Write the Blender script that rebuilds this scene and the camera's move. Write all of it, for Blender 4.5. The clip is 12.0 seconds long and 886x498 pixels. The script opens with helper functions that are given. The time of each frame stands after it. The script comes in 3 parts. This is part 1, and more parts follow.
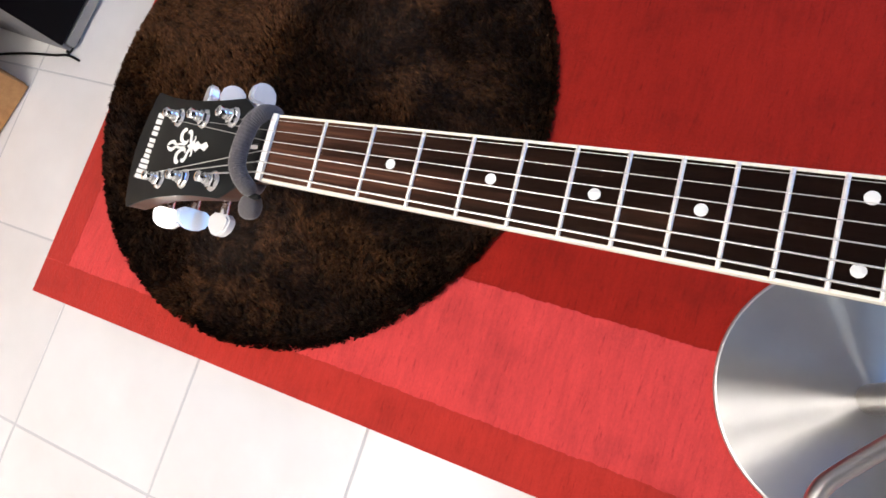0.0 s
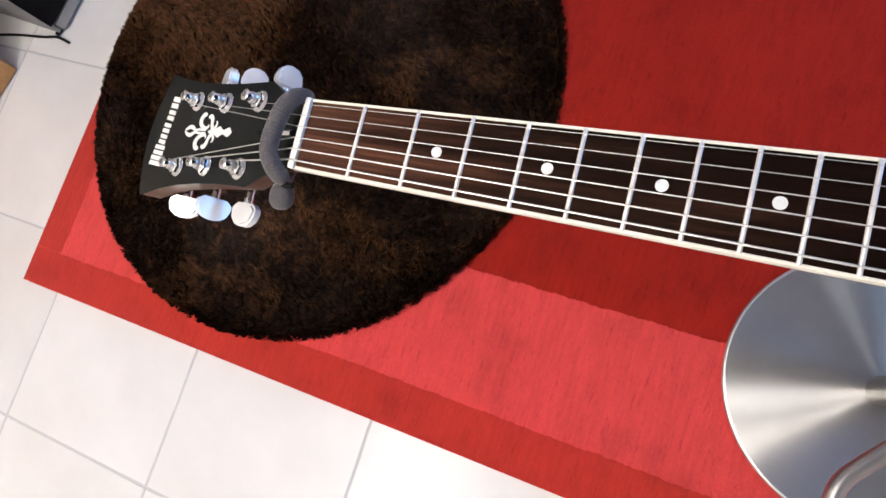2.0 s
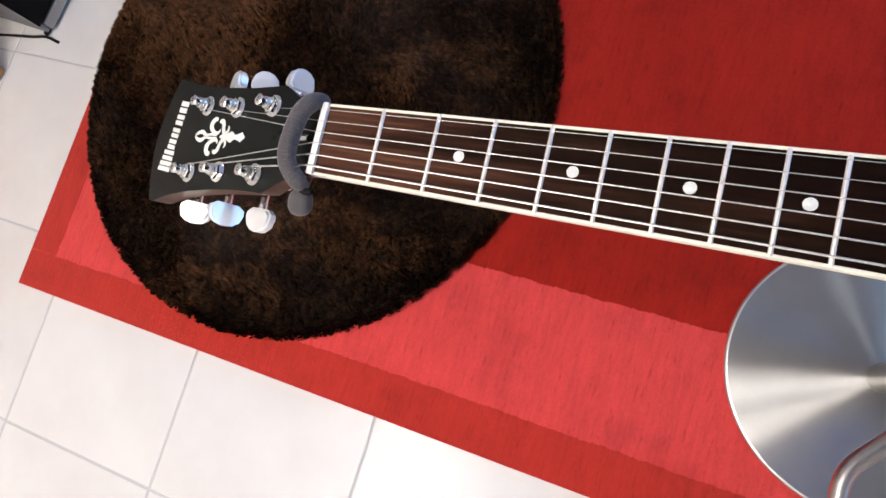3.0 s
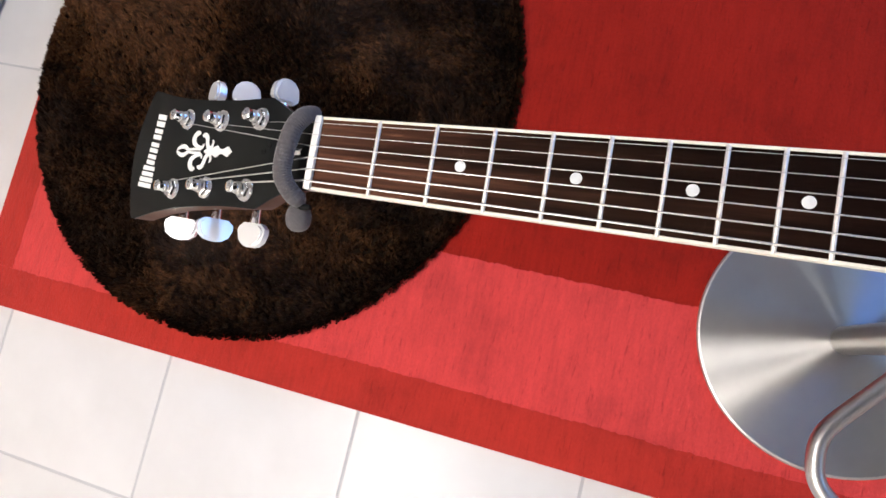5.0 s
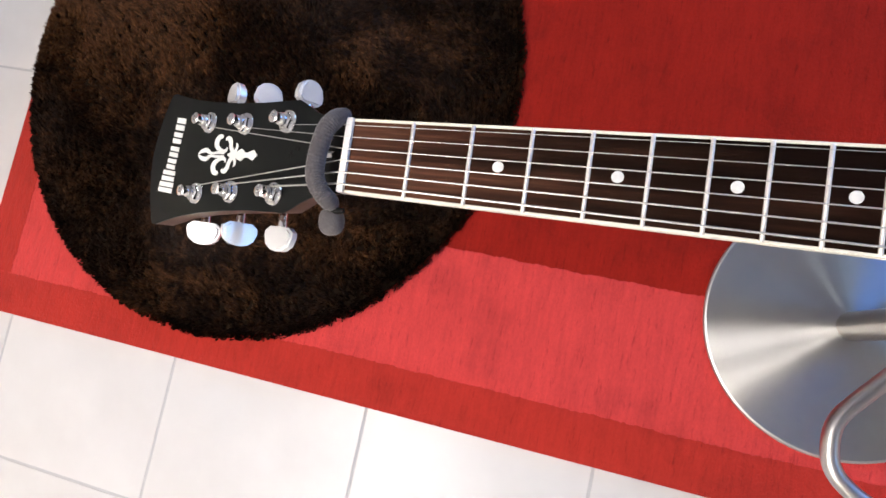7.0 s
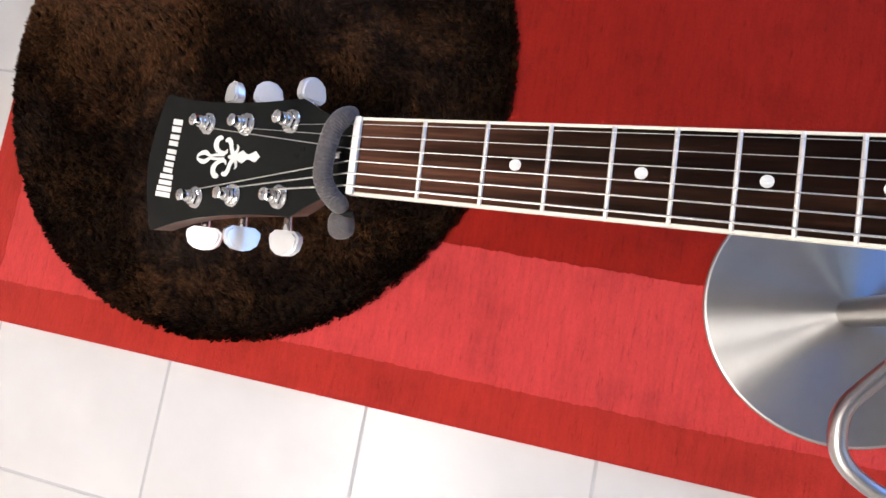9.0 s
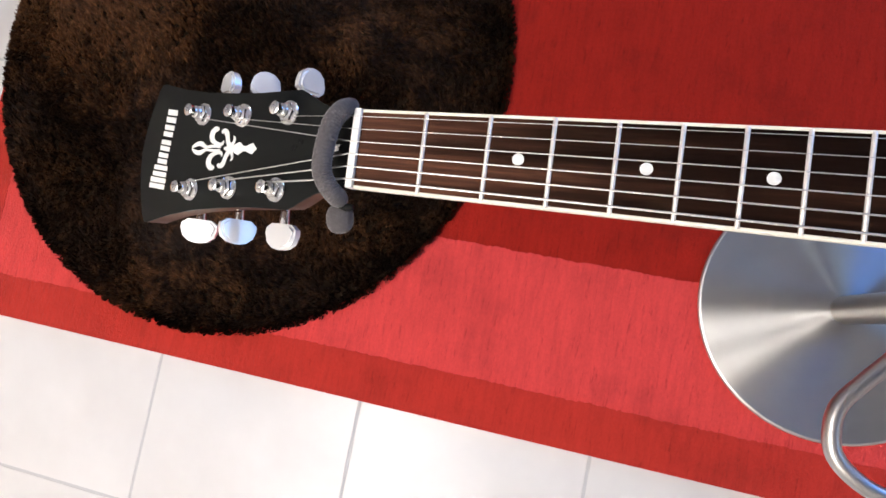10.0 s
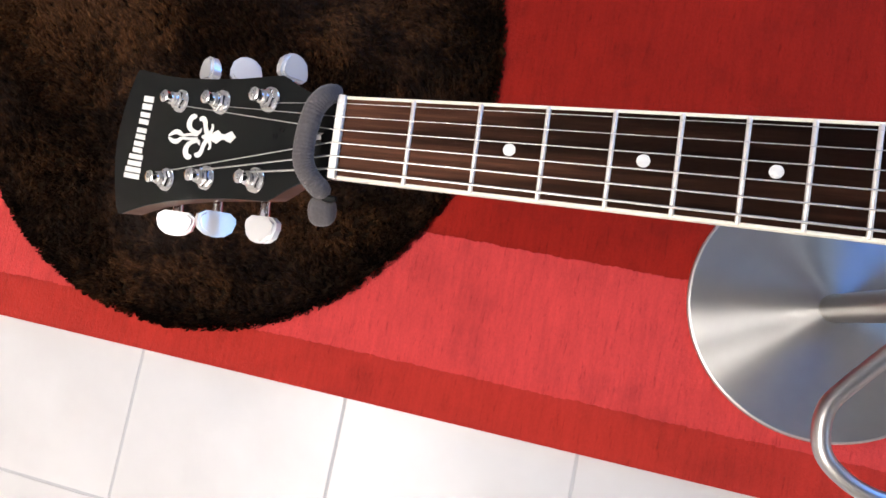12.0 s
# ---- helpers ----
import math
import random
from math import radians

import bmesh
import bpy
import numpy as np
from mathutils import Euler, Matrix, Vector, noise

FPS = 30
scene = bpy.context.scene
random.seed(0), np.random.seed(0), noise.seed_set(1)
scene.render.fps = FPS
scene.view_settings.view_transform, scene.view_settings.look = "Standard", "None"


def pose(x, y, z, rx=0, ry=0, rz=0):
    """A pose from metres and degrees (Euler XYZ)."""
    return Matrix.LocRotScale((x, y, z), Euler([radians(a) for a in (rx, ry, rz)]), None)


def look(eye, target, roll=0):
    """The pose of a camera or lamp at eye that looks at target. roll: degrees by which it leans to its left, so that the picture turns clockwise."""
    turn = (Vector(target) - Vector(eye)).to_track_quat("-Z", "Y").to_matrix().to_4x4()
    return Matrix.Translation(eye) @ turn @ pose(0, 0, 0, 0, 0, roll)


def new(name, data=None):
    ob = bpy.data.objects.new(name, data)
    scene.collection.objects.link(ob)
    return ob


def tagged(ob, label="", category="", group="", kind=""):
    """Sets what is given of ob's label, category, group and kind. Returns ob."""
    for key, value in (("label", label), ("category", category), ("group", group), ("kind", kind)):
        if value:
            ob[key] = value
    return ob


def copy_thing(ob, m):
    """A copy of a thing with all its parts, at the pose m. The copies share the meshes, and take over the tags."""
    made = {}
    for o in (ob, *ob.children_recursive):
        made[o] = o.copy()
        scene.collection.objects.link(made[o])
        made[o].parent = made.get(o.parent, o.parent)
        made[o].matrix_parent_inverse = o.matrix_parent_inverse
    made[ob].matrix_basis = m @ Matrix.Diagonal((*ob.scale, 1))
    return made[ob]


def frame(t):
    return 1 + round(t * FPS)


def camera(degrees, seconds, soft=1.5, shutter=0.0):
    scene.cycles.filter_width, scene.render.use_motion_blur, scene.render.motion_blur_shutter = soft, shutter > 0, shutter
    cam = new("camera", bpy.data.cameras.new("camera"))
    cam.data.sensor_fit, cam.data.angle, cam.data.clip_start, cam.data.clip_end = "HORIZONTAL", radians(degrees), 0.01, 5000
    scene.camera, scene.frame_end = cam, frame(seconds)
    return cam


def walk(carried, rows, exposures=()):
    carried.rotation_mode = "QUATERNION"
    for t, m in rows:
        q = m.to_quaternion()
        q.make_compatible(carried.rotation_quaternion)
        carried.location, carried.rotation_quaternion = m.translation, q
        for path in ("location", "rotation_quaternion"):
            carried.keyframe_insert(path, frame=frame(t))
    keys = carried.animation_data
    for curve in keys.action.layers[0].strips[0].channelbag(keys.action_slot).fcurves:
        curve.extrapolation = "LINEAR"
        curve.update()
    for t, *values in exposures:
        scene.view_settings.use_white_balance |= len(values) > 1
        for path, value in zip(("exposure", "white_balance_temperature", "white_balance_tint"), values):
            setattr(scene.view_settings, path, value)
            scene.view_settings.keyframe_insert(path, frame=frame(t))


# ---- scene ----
cam = camera(70.2, 12.0, soft=1.55)
PATH = [
    (0, (0.018, -0.029, 1.084), (-0.225, 0.696, -0.764), -52.7),
    (0.5, (0.008, -0.025, 1.084), (-0.23, 0.687, -0.77), -52.2),
    (1, (0, -0.017, 1.083), (-0.228, 0.68, -0.778), -52.2),
    (1.5, (-0.004, -0.012, 1.081), (-0.242, 0.683, -0.78), -53.1),
    (2, (-0.008, -0.005, 1.078), (-0.24, 0.67, -0.791), -52.9),
    (2.5, (-0.012, 0.004, 1.082), (-0.238, 0.668, -0.791), -53),
    (3, (-0.018, 0.009, 1.083), (-0.241, 0.65, -0.798), -54.2),
    (3.2, (-0.0206, 0.0065, 1.0848), (-0.2338, 0.6479, -0.799), -53.01),
    (4.8, (-0.026, 0.0297, 1.0948), (-0.1913, 0.555, -0.8305), -55.61),
    (5, (-0.027, 0.033, 1.093), (-0.188, 0.559, -0.83), -55.4),
    (5.5, (-0.031, 0.038, 1.093), (-0.188, 0.55, -0.834), -55.8),
    (6, (-0.034, 0.042, 1.095), (-0.197, 0.553, -0.831), -57),
    (6.5, (-0.039, 0.047, 1.094), (-0.197, 0.546, -0.836), -57.1),
    (7, (-0.043, 0.052, 1.097), (-0.197, 0.542, -0.836), -57.1),
    (7.2, (-0.045, 0.0523, 1.0997), (-0.2047, 0.5406, -0.8369), -57.73),
    (8.8, (-0.0513, 0.0659, 1.0928), (-0.2024, 0.5237, -0.8508), -58.81),
    (9, (-0.051, 0.067, 1.089), (-0.194, 0.518, -0.854), -58.6),
    (9.5, (-0.051, 0.069, 1.089), (-0.189, 0.512, -0.857), -58.2),
    (10, (-0.054, 0.071, 1.085), (-0.192, 0.494, -0.865), -58.6),
    (10.5, (-0.057, 0.075, 1.082), (-0.2, 0.489, -0.869), -59.6),
    (11, (-0.059, 0.076, 1.081), (-0.203, 0.48, -0.873), -59.9),
    (11.5, (-0.058, 0.074, 1.077), (-0.197, 0.473, -0.878), -59.5),
    (12, (-0.055, 0.073, 1.071), (-0.173, 0.463, -0.887), -57),
]
walk(cam, [(t, look(eye, target, roll)) for t, eye, target, roll in PATH],
     exposures=[(0, 0.14), (1.5, 0.03), (3, 0.01), (12, 0.01)])

# ---- light and exposure ----
world = bpy.data.worlds.new("daylight")
scene.world = world
world.use_nodes = True
_wn = world.node_tree.nodes
_sky = _wn.new("ShaderNodeTexSky")
_sky.sky_type, _sky.sun_disc = "NISHITA", False
_sky.sun_elevation, _sky.sun_rotation = radians(38), radians(200)
_wn["Background"].inputs["Strength"].default_value = 0.10
world.node_tree.links.new(_sky.outputs["Color"], _wn["Background"].inputs["Color"])

# floor frame: origin at the carpet's corner, u along its long edge, v into the carpet
FLOOR = Matrix.Translation((-0.969, 0.907, 0)) @ Matrix.Rotation(math.atan2(-0.780, 0.626), 4, "Z")
# guitar frame: origin on the fingerboard at the nut, x to the body, y to the thin strings
GUITAR = Matrix(((0.6620, 0.7428, -0.1001, -0.0764), (-0.7448, 0.6669, 0.0222, 0.2069),
                 (0.0833, 0.0599, 0.9947, 0.7825), (0, 0, 0, 1)))


def area_lamp(name, where, aim, size_x, size_y, power, colour):
    lamp = bpy.data.lights.new(name, "AREA")
    lamp.shape, lamp.size, lamp.size_y, lamp.energy, lamp.color = "RECTANGLE", size_x, size_y, power, colour
    ob = new(name, lamp)
    ob.matrix_world = look(FLOOR @ Vector(where), FLOOR @ Vector(aim))
    return ob


ROOM_U0, ROOM_U1, ROOM_V0, ROOM_V1, ROOM_H = -1.3, 3.0, -1.7, 2.6, 2.5
# openings in the wall u = ROOM_U1: v from, v to, z from, z to, watts per metre of width, colour of the daylight in it
WINDOWS = ((0.20, 0.58, 1.0, 2.0, 9, (0.26, 0.52, 1.0)), (1.30, 2.50, 0.45, 2.2, 20, (0.10, 0.32, 1.0)))
# openings in the wall v = ROOM_V1, the same with -u in place of v: a curtained window and the gap beside its curtain
FAR_WINDOWS = ((-2.75, -1.75, 0.45, 2.2, 9, (0.50, 0.72, 1.0)), (-1.22, -1.18, 0.45, 2.2, 130, (0.90, 0.96, 1.0)))
QUARTER = Matrix.Rotation(radians(90), 4, "Z")
for at, turned, openings in ((ROOM_U1, Matrix.Identity(4), WINDOWS), (ROOM_V1, QUARTER, FAR_WINDOWS)):
    for v0, v1, z0, z1, watts, tint in openings:
        area_lamp("window_light", turned @ Vector((at + 0.05, (v0 + v1) / 2, (z0 + z1) / 2)), (1.4, 0.4, 0.4), v1 - v0 - 0.01, z1 - z0 - 0.1, watts * (v1 - v0), tint)
LAMPS_AT = ((0.40, -0.32, 2.2, 17.5), (0.40, -1.25, 2.2, 25))      # the shades are open below
for *spot, watts in LAMPS_AT:
    bulb = bpy.data.lights.new("ceiling_bulb", "AREA")
    bulb.shape, bulb.size, bulb.energy, bulb.color = "DISK", 0.62, watts, (1.0, 0.94, 0.89)
    new("ceiling_bulb", bulb).matrix_world = look(FLOOR @ Vector(spot), FLOOR @ Vector((spot[0] + 0.001, spot[1], 0)))
    # added fill light over each closed shade, to brighten the ceiling
    upward = bpy.data.lights.new("ceiling_fill", "AREA")
    upward.shape, upward.size, upward.energy, upward.color = "DISK", 0.09, 56, (1.0, 0.95, 0.91)
    new("ceiling_fill", upward).matrix_world = look(FLOOR @ Vector((spot[0], spot[1], spot[2] + 0.103)), FLOOR @ Vector((spot[0] + 0.001, spot[1], 3)))


# ---- materials ----
def material(name, colour, rough=0.5, metal=0.0, spec=0.5):
    m = bpy.data.materials.new(name)
    m.use_nodes = True
    b = m.node_tree.nodes["Principled BSDF"]
    b.inputs["Base Color"].default_value = (*colour, 1)
    b.inputs["Roughness"].default_value, b.inputs["Metallic"].default_value = rough, metal
    b.inputs["Specular IOR Level"].default_value = spec
    return m


class Nodes:
    """Short hand for wiring one material."""

    def __init__(self, m):
        self.m, self.t = m, m.node_tree
        self.b = self.t.nodes["Principled BSDF"]

    def add(self, kind, **values):
        n = self.t.nodes.new(kind)
        for k, v in values.items():
            n.inputs[k.replace("_", " ")].default_value = v
        return n

    def link(self, a, b):
        self.t.links.new(a, b)

    def coords(self, scale):
        c, mp = self.add("ShaderNodeTexCoord"), self.add("ShaderNodeMapping")
        mp.inputs["Scale"].default_value = scale
        self.link(c.outputs["Object"], mp.inputs["Vector"])
        return mp.outputs["Vector"]

    def noise(self, scale, detail=4.0, stretch=(1, 1, 1), rough=0.55):
        n = self.add("ShaderNodeTexNoise", Scale=scale, Detail=detail, Roughness=rough)
        self.link(self.coords(stretch), n.inputs["Vector"])
        return n.outputs["Fac"]

    def ramp(self, fac, stops):
        r = self.add("ShaderNodeValToRGB")
        e = r.color_ramp.elements
        while len(e) < len(stops):
            e.new(0.5)
        for el, (pos, col) in zip(e, stops):
            el.position, el.color = pos, (*col, 1)
        self.link(fac, r.inputs["Fac"])
        return r.outputs["Color"]

    def mix(self, fac, a, b, mode="MIX"):
        n = self.add("ShaderNodeMix")
        n.data_type, n.blend_type = "RGBA", mode
        for key, v in ((0, fac), (6, a), (7, b)):
            if isinstance(v, (int, float)):
                n.inputs[key].default_value = v
            elif isinstance(v, tuple):
                n.inputs[key].default_value = (*v, 1)
            else:
                self.link(v, n.inputs[key])
        return n.outputs[2]

    def colour(self, socket):
        self.link(socket, self.b.inputs["Base Color"])

    def rough(self, fac, lo, hi):
        r = self.add("ShaderNodeMapRange")
        r.inputs["To Min"].default_value, r.inputs["To Max"].default_value = lo, hi
        self.link(fac, r.inputs["Value"])
        self.link(r.outputs["Result"], self.b.inputs["Roughness"])

    def bump(self, fac, strength, distance):
        n = self.add("ShaderNodeBump", Strength=strength, Distance=distance)
        self.link(fac, n.inputs["Height"])
        self.link(n.outputs["Normal"], self.b.inputs["Normal"])


def wall_paint(name, colour):
    m = material(name, colour, 0.85)
    n = Nodes(m)
    n.colour(n.mix(n.noise(1.3), tuple(c * 0.94 for c in colour), colour))
    n.bump(n.noise(260), 0.15, 0.002)
    return m


def tile_glaze():
    m = material("glazed_tile", (0.72, 0.69, 0.66), 0.28)
    n = Nodes(m)
    base = n.ramp(n.noise(5, 6), [(0.3, (0.635, 0.617, 0.600)), (0.7, (0.718, 0.704, 0.690))])
    info = n.add("ShaderNodeObjectInfo")
    shift = n.ramp(info.outputs["Random"], [(0, (0.95, 0.95, 0.95)), (1, (1, 1, 1))])
    n.colour(n.mix(1.0, base, shift, "MULTIPLY"))
    n.rough(n.noise(14, 5), 0.22, 0.42)
    n.bump(n.noise(60, 3), 0.06, 0.002)
    return m


def woven(name, low, high, sheen=0.15):
    """Low wool pile brushed across the carpet: soft streaks, trodden patches and small dark flecks between the tufts."""
    m = material(name, high, 0.95, 0, 0.15)
    n = Nodes(m)
    streak = n.noise(1.0, 3, (120, 13, 1), 0.6)
    broad = n.noise(1.0, 3, (34, 9, 1), 0.6)
    patch = n.noise(7, 4, rough=0.6)
    tuft = n.noise(1.0, 2, (330, 190, 60), 0.6)
    fleck = n.noise(1.0, 4, (150, 22, 1), 0.75)
    mean = tuple((p + q) / 2 for p, q in zip(low, high))

    def shade(k):
        return tuple(min(1, v * k) for v in mean)

    c = n.ramp(streak, [(0.35, shade(0.74)), (0.50, shade(1.0)), (0.65, shade(1.22))])
    c = n.mix(0.40, c, n.ramp(broad, [(0.35, shade(0.70)), (0.52, shade(1.02)), (0.68, shade(1.20))]))
    c = n.mix(0.48, c, n.ramp(patch, [(0.32, shade(0.62)), (0.46, shade(1.0)), (0.66, shade(1.14))]))
    c = n.mix(0.14, c, n.ramp(tuft, [(0.32, shade(0.5)), (0.66, shade(1.25))]))
    c = n.mix(1.0, c, n.ramp(fleck, [(0.31, (0.70, 0.60, 0.60)), (0.43, (1, 1, 1))]), "MULTIPLY")
    n.colour(c)
    n.b.inputs["Sheen Weight"].default_value = sheen
    n.b.inputs["Sheen Roughness"].default_value = 0.5
    n.bump(tuft, 0.6, 0.003)
    return m


# pale patches, the brushed nap's sheen painted into colour: centre, half-widths, how much
RUG_SHEEN = ((-0.30, 0.22, 0.25, 0.27, 1.0), (-0.22, 0.05, 0.17, 0.10, 1.0), (-0.38, 0.00, 0.12, 0.10, 1.0), (-0.44, 0.12, 0.20, 0.20, 1.0), (-0.28, -0.06, 0.19, 0.11, 0.55),
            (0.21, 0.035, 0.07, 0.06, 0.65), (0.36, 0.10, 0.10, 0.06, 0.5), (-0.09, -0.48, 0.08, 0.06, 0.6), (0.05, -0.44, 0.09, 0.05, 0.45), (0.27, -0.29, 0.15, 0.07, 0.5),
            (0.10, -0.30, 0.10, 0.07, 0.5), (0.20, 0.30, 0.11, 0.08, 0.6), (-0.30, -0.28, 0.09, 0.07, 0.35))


def fur():
    m = material("rug_fur", (0.03, 0.018, 0.01), 0.6, 0, 0.12)
    n = Nodes(m)

    def maths(op, a, b):
        q = n.add("ShaderNodeMath")
        q.operation = op
        for k, v in enumerate((a, b)):
            if isinstance(v, float):
                q.inputs[k].default_value = v
            else:
                n.link(v, q.inputs[k])
        return q.outputs["Value"]

    def vector(op, a, b):
        q = n.add("ShaderNodeVectorMath")
        q.operation = op
        for k, v in enumerate((a, b)):
            if isinstance(v, tuple):
                q.inputs[k].default_value = v
            elif v is not None:
                n.link(v, q.inputs[k])
        return q

    geo = n.add("ShaderNodeNewGeometry")
    # the lightest strands stand for tips catching light, painted as colour
    strand = n.ramp(geo.outputs["Random Per Island"], [(0.0, (0.024, 0.0105, 0.0052)), (0.6, (0.042, 0.0187, 0.0086)), (0.93, (0.060, 0.0275, 0.0124)), (1.0, (0.092, 0.044, 0.020))])
    # patches with ragged edges, and tufts of two sizes inside them
    ragged = n.add("ShaderNodeTexNoise", Scale=13.0, Detail=5.0, Roughness=0.65)
    n.link(n.coords((1, 1, 0)), ragged.inputs["Vector"])
    shifted = vector("ADD", n.coords((1, 1, 0)), vector("SCALE", vector("SUBTRACT", ragged.outputs["Color"], (0.5, 0.5, 0.5)).outputs["Vector"], None).outputs["Vector"])
    shifted.inputs[1].links[0].from_node.inputs["Scale"].default_value = 0.20
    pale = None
    for u, v, ru, rv, much in RUG_SHEEN:
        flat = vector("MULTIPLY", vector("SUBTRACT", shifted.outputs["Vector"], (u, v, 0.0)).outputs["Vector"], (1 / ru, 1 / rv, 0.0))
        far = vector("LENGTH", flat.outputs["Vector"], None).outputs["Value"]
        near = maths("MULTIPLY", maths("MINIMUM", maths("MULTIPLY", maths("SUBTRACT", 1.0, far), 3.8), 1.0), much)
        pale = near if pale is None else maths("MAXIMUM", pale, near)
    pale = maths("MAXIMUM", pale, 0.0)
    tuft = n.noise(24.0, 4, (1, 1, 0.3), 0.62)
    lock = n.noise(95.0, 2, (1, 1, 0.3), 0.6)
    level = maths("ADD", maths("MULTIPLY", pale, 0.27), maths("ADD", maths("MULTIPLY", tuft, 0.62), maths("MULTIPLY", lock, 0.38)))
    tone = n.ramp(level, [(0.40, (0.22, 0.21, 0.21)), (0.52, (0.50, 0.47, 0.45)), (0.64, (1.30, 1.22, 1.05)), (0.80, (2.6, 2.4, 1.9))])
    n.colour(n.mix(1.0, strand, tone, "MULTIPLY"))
    return m


def rosewood():
    m = material("rosewood", (0.02, 0.010, 0.007), 0.42, 0, 0.065)
    n = Nodes(m)
    n.b.inputs["Specular Tint"].default_value = (1.0, 0.66, 0.50, 1)
    grain = n.noise(1.0, 6, (14, 420, 200), 0.65)
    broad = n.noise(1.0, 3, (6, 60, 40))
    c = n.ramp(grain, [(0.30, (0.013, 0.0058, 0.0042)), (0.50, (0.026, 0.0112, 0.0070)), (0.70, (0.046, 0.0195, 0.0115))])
    # sheen towards the nut and thick strings, painted into the wood's colour
    nut_sheen = n.add("ShaderNodeVectorMath")
    nut_sheen.operation = "DOT_PRODUCT"
    n.link(n.coords((1, 1, 1)), nut_sheen.inputs[0])
    nut_sheen.inputs[1].default_value = (-2.1, -3.0, 0)
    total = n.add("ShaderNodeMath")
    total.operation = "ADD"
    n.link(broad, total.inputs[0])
    n.link(nut_sheen.outputs["Value"], total.inputs[1])
    sheen_tone = n.ramp(total.outputs["Value"], [(0.0, (0.10, 0.10, 0.13)), (0.18, (0.30, 0.29, 0.31)), (0.32, (1.15, 1.08, 1.05)), (0.48, (3.3, 3.1, 3.0))])
    c = n.mix(1.0, c, sheen_tone, "MULTIPLY")
    n.colour(n.mix(0.12, c, n.ramp(broad, [(0.35, (0.006, 0.0028, 0.002)), (0.65, (0.024, 0.010, 0.006))])))
    n.rough(grain, 0.36, 0.50)
    n.bump(grain, 0.25, 0.0006)
    return m


def lacquer(name, colour, rough=0.3, grain=0.1, spec=0.5):
    m = material(name, colour, rough, 0, spec)
    n = Nodes(m)
    g = n.noise(1.0, 5, (20, 260, 200))
    n.colour(n.mix(g, tuple(c * (1 - grain) for c in colour), tuple(c * (1 + grain) for c in colour)))
    n.rough(n.noise(30, 5), rough * 0.8, rough * 1.35)
    return m


def metal(name, colour, rough, wear=0.06, metallic=1.0):
    m = material(name, colour, rough, metallic)
    n = Nodes(m)
    n.rough(n.noise(40, 2), rough, rough + wear)
    n.colour(n.mix(n.noise(12, 2), tuple(c * 0.9 for c in colour), colour))
    return m


def brushed_disc():
    m = material("brushed_steel", (0.62, 0.61, 0.60), 0.34, 0.88)
    n = Nodes(m)
    tan = n.add("ShaderNodeTangent")
    tan.direction_type, tan.axis = "RADIAL", "Z"
    n.link(tan.outputs["Tangent"], n.b.inputs["Tangent"])
    n.b.inputs["Anisotropic"].default_value = 1.0
    n.b.inputs["Anisotropic Rotation"].default_value = 0.25
    c = n.add("ShaderNodeTexCoord")
    length = n.add("ShaderNodeVectorMath")
    length.operation = "LENGTH"
    n.link(c.outputs["Object"], length.inputs[0])
    ring = n.add("ShaderNodeTexNoise", Scale=1600.0, Detail=2.0)
    ring.noise_dimensions = "1D"
    n.link(length.outputs["Value"], ring.inputs["W"])
    n.rough(ring.outputs["Fac"], 0.34, 0.38)
    n.colour(n.ramp(n.noise(9, 4), [(0.3, (0.35, 0.347, 0.34)), (0.7, (0.41, 0.407, 0.40))]))
    return m


def plain_fabric(name, colour):
    m = material(name, colour, 0.9, 0, 0.2)
    n = Nodes(m)
    f = n.noise(900, 3)
    n.colour(n.mix(f, tuple(c * 0.75 for c in colour), tuple(c * 1.2 for c in colour)))
    n.b.inputs["Sheen Weight"].default_value = 0.25
    n.bump(f, 0.4, 0.0006)
    return m


def timber(name, a, b):
    m = material(name, b, 0.5)
    n = Nodes(m)
    g = n.noise(1.0, 6, (4, 60, 60), 0.6)
    n.colour(n.ramp(g, [(0.3, a), (0.7, b)]))
    n.bump(g, 0.15, 0.001)
    return m


WALL = wall_paint("wall_paint", (0.60, 0.56, 0.50))
CEILING = wall_paint("ceiling_paint", (0.82, 0.81, 0.79))
TILE = tile_glaze()
GROUT = wall_paint("grout", (0.51, 0.505, 0.51))
RED_LIGHT = woven("red_wool_light", (0.51, 0.041, 0.039), (0.64, 0.062, 0.058))
RED_DARK = woven("red_wool_dark", (0.375, 0.0225, 0.015), (0.45, 0.030, 0.019))
RED_FIELD = woven("red_wool_field", (0.258, 0.0098, 0.0048), (0.313, 0.0135, 0.0066), 0.03)
FUR = fur()
FUR_BASE = material("rug_backing", (0.015, 0.0085, 0.005), 0.95, 0, 0.05)
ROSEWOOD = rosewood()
BLACK_FACE = lacquer("black_lacquer", (0.0070, 0.0075, 0.0072), 0.42, 0.1, 0.12)
MAHOGANY = lacquer("mahogany_lacquer", (0.072, 0.025, 0.013), 0.42, 0.3, 0.06)
CREAM = lacquer("cream_binding", (0.82, 0.78, 0.66), 0.35, 0.04)
BONE = lacquer("bone_nut", (0.84, 0.82, 0.76), 0.35, 0.04)
PEARL = lacquer("pearl_dot", (0.80, 0.80, 0.78), 0.25, 0.05)
INLAY = lacquer("white_inlay", (0.78, 0.78, 0.75), 0.35, 0.05)
NICKEL = metal("nickel_fret", (0.97, 0.92, 0.86), 0.50, 0.06, 0.7)
STRING = metal("steel_string", (0.66, 0.64, 0.61), 0.42)
CHROME = metal("chrome", (0.95, 0.95, 0.95), 0.07)
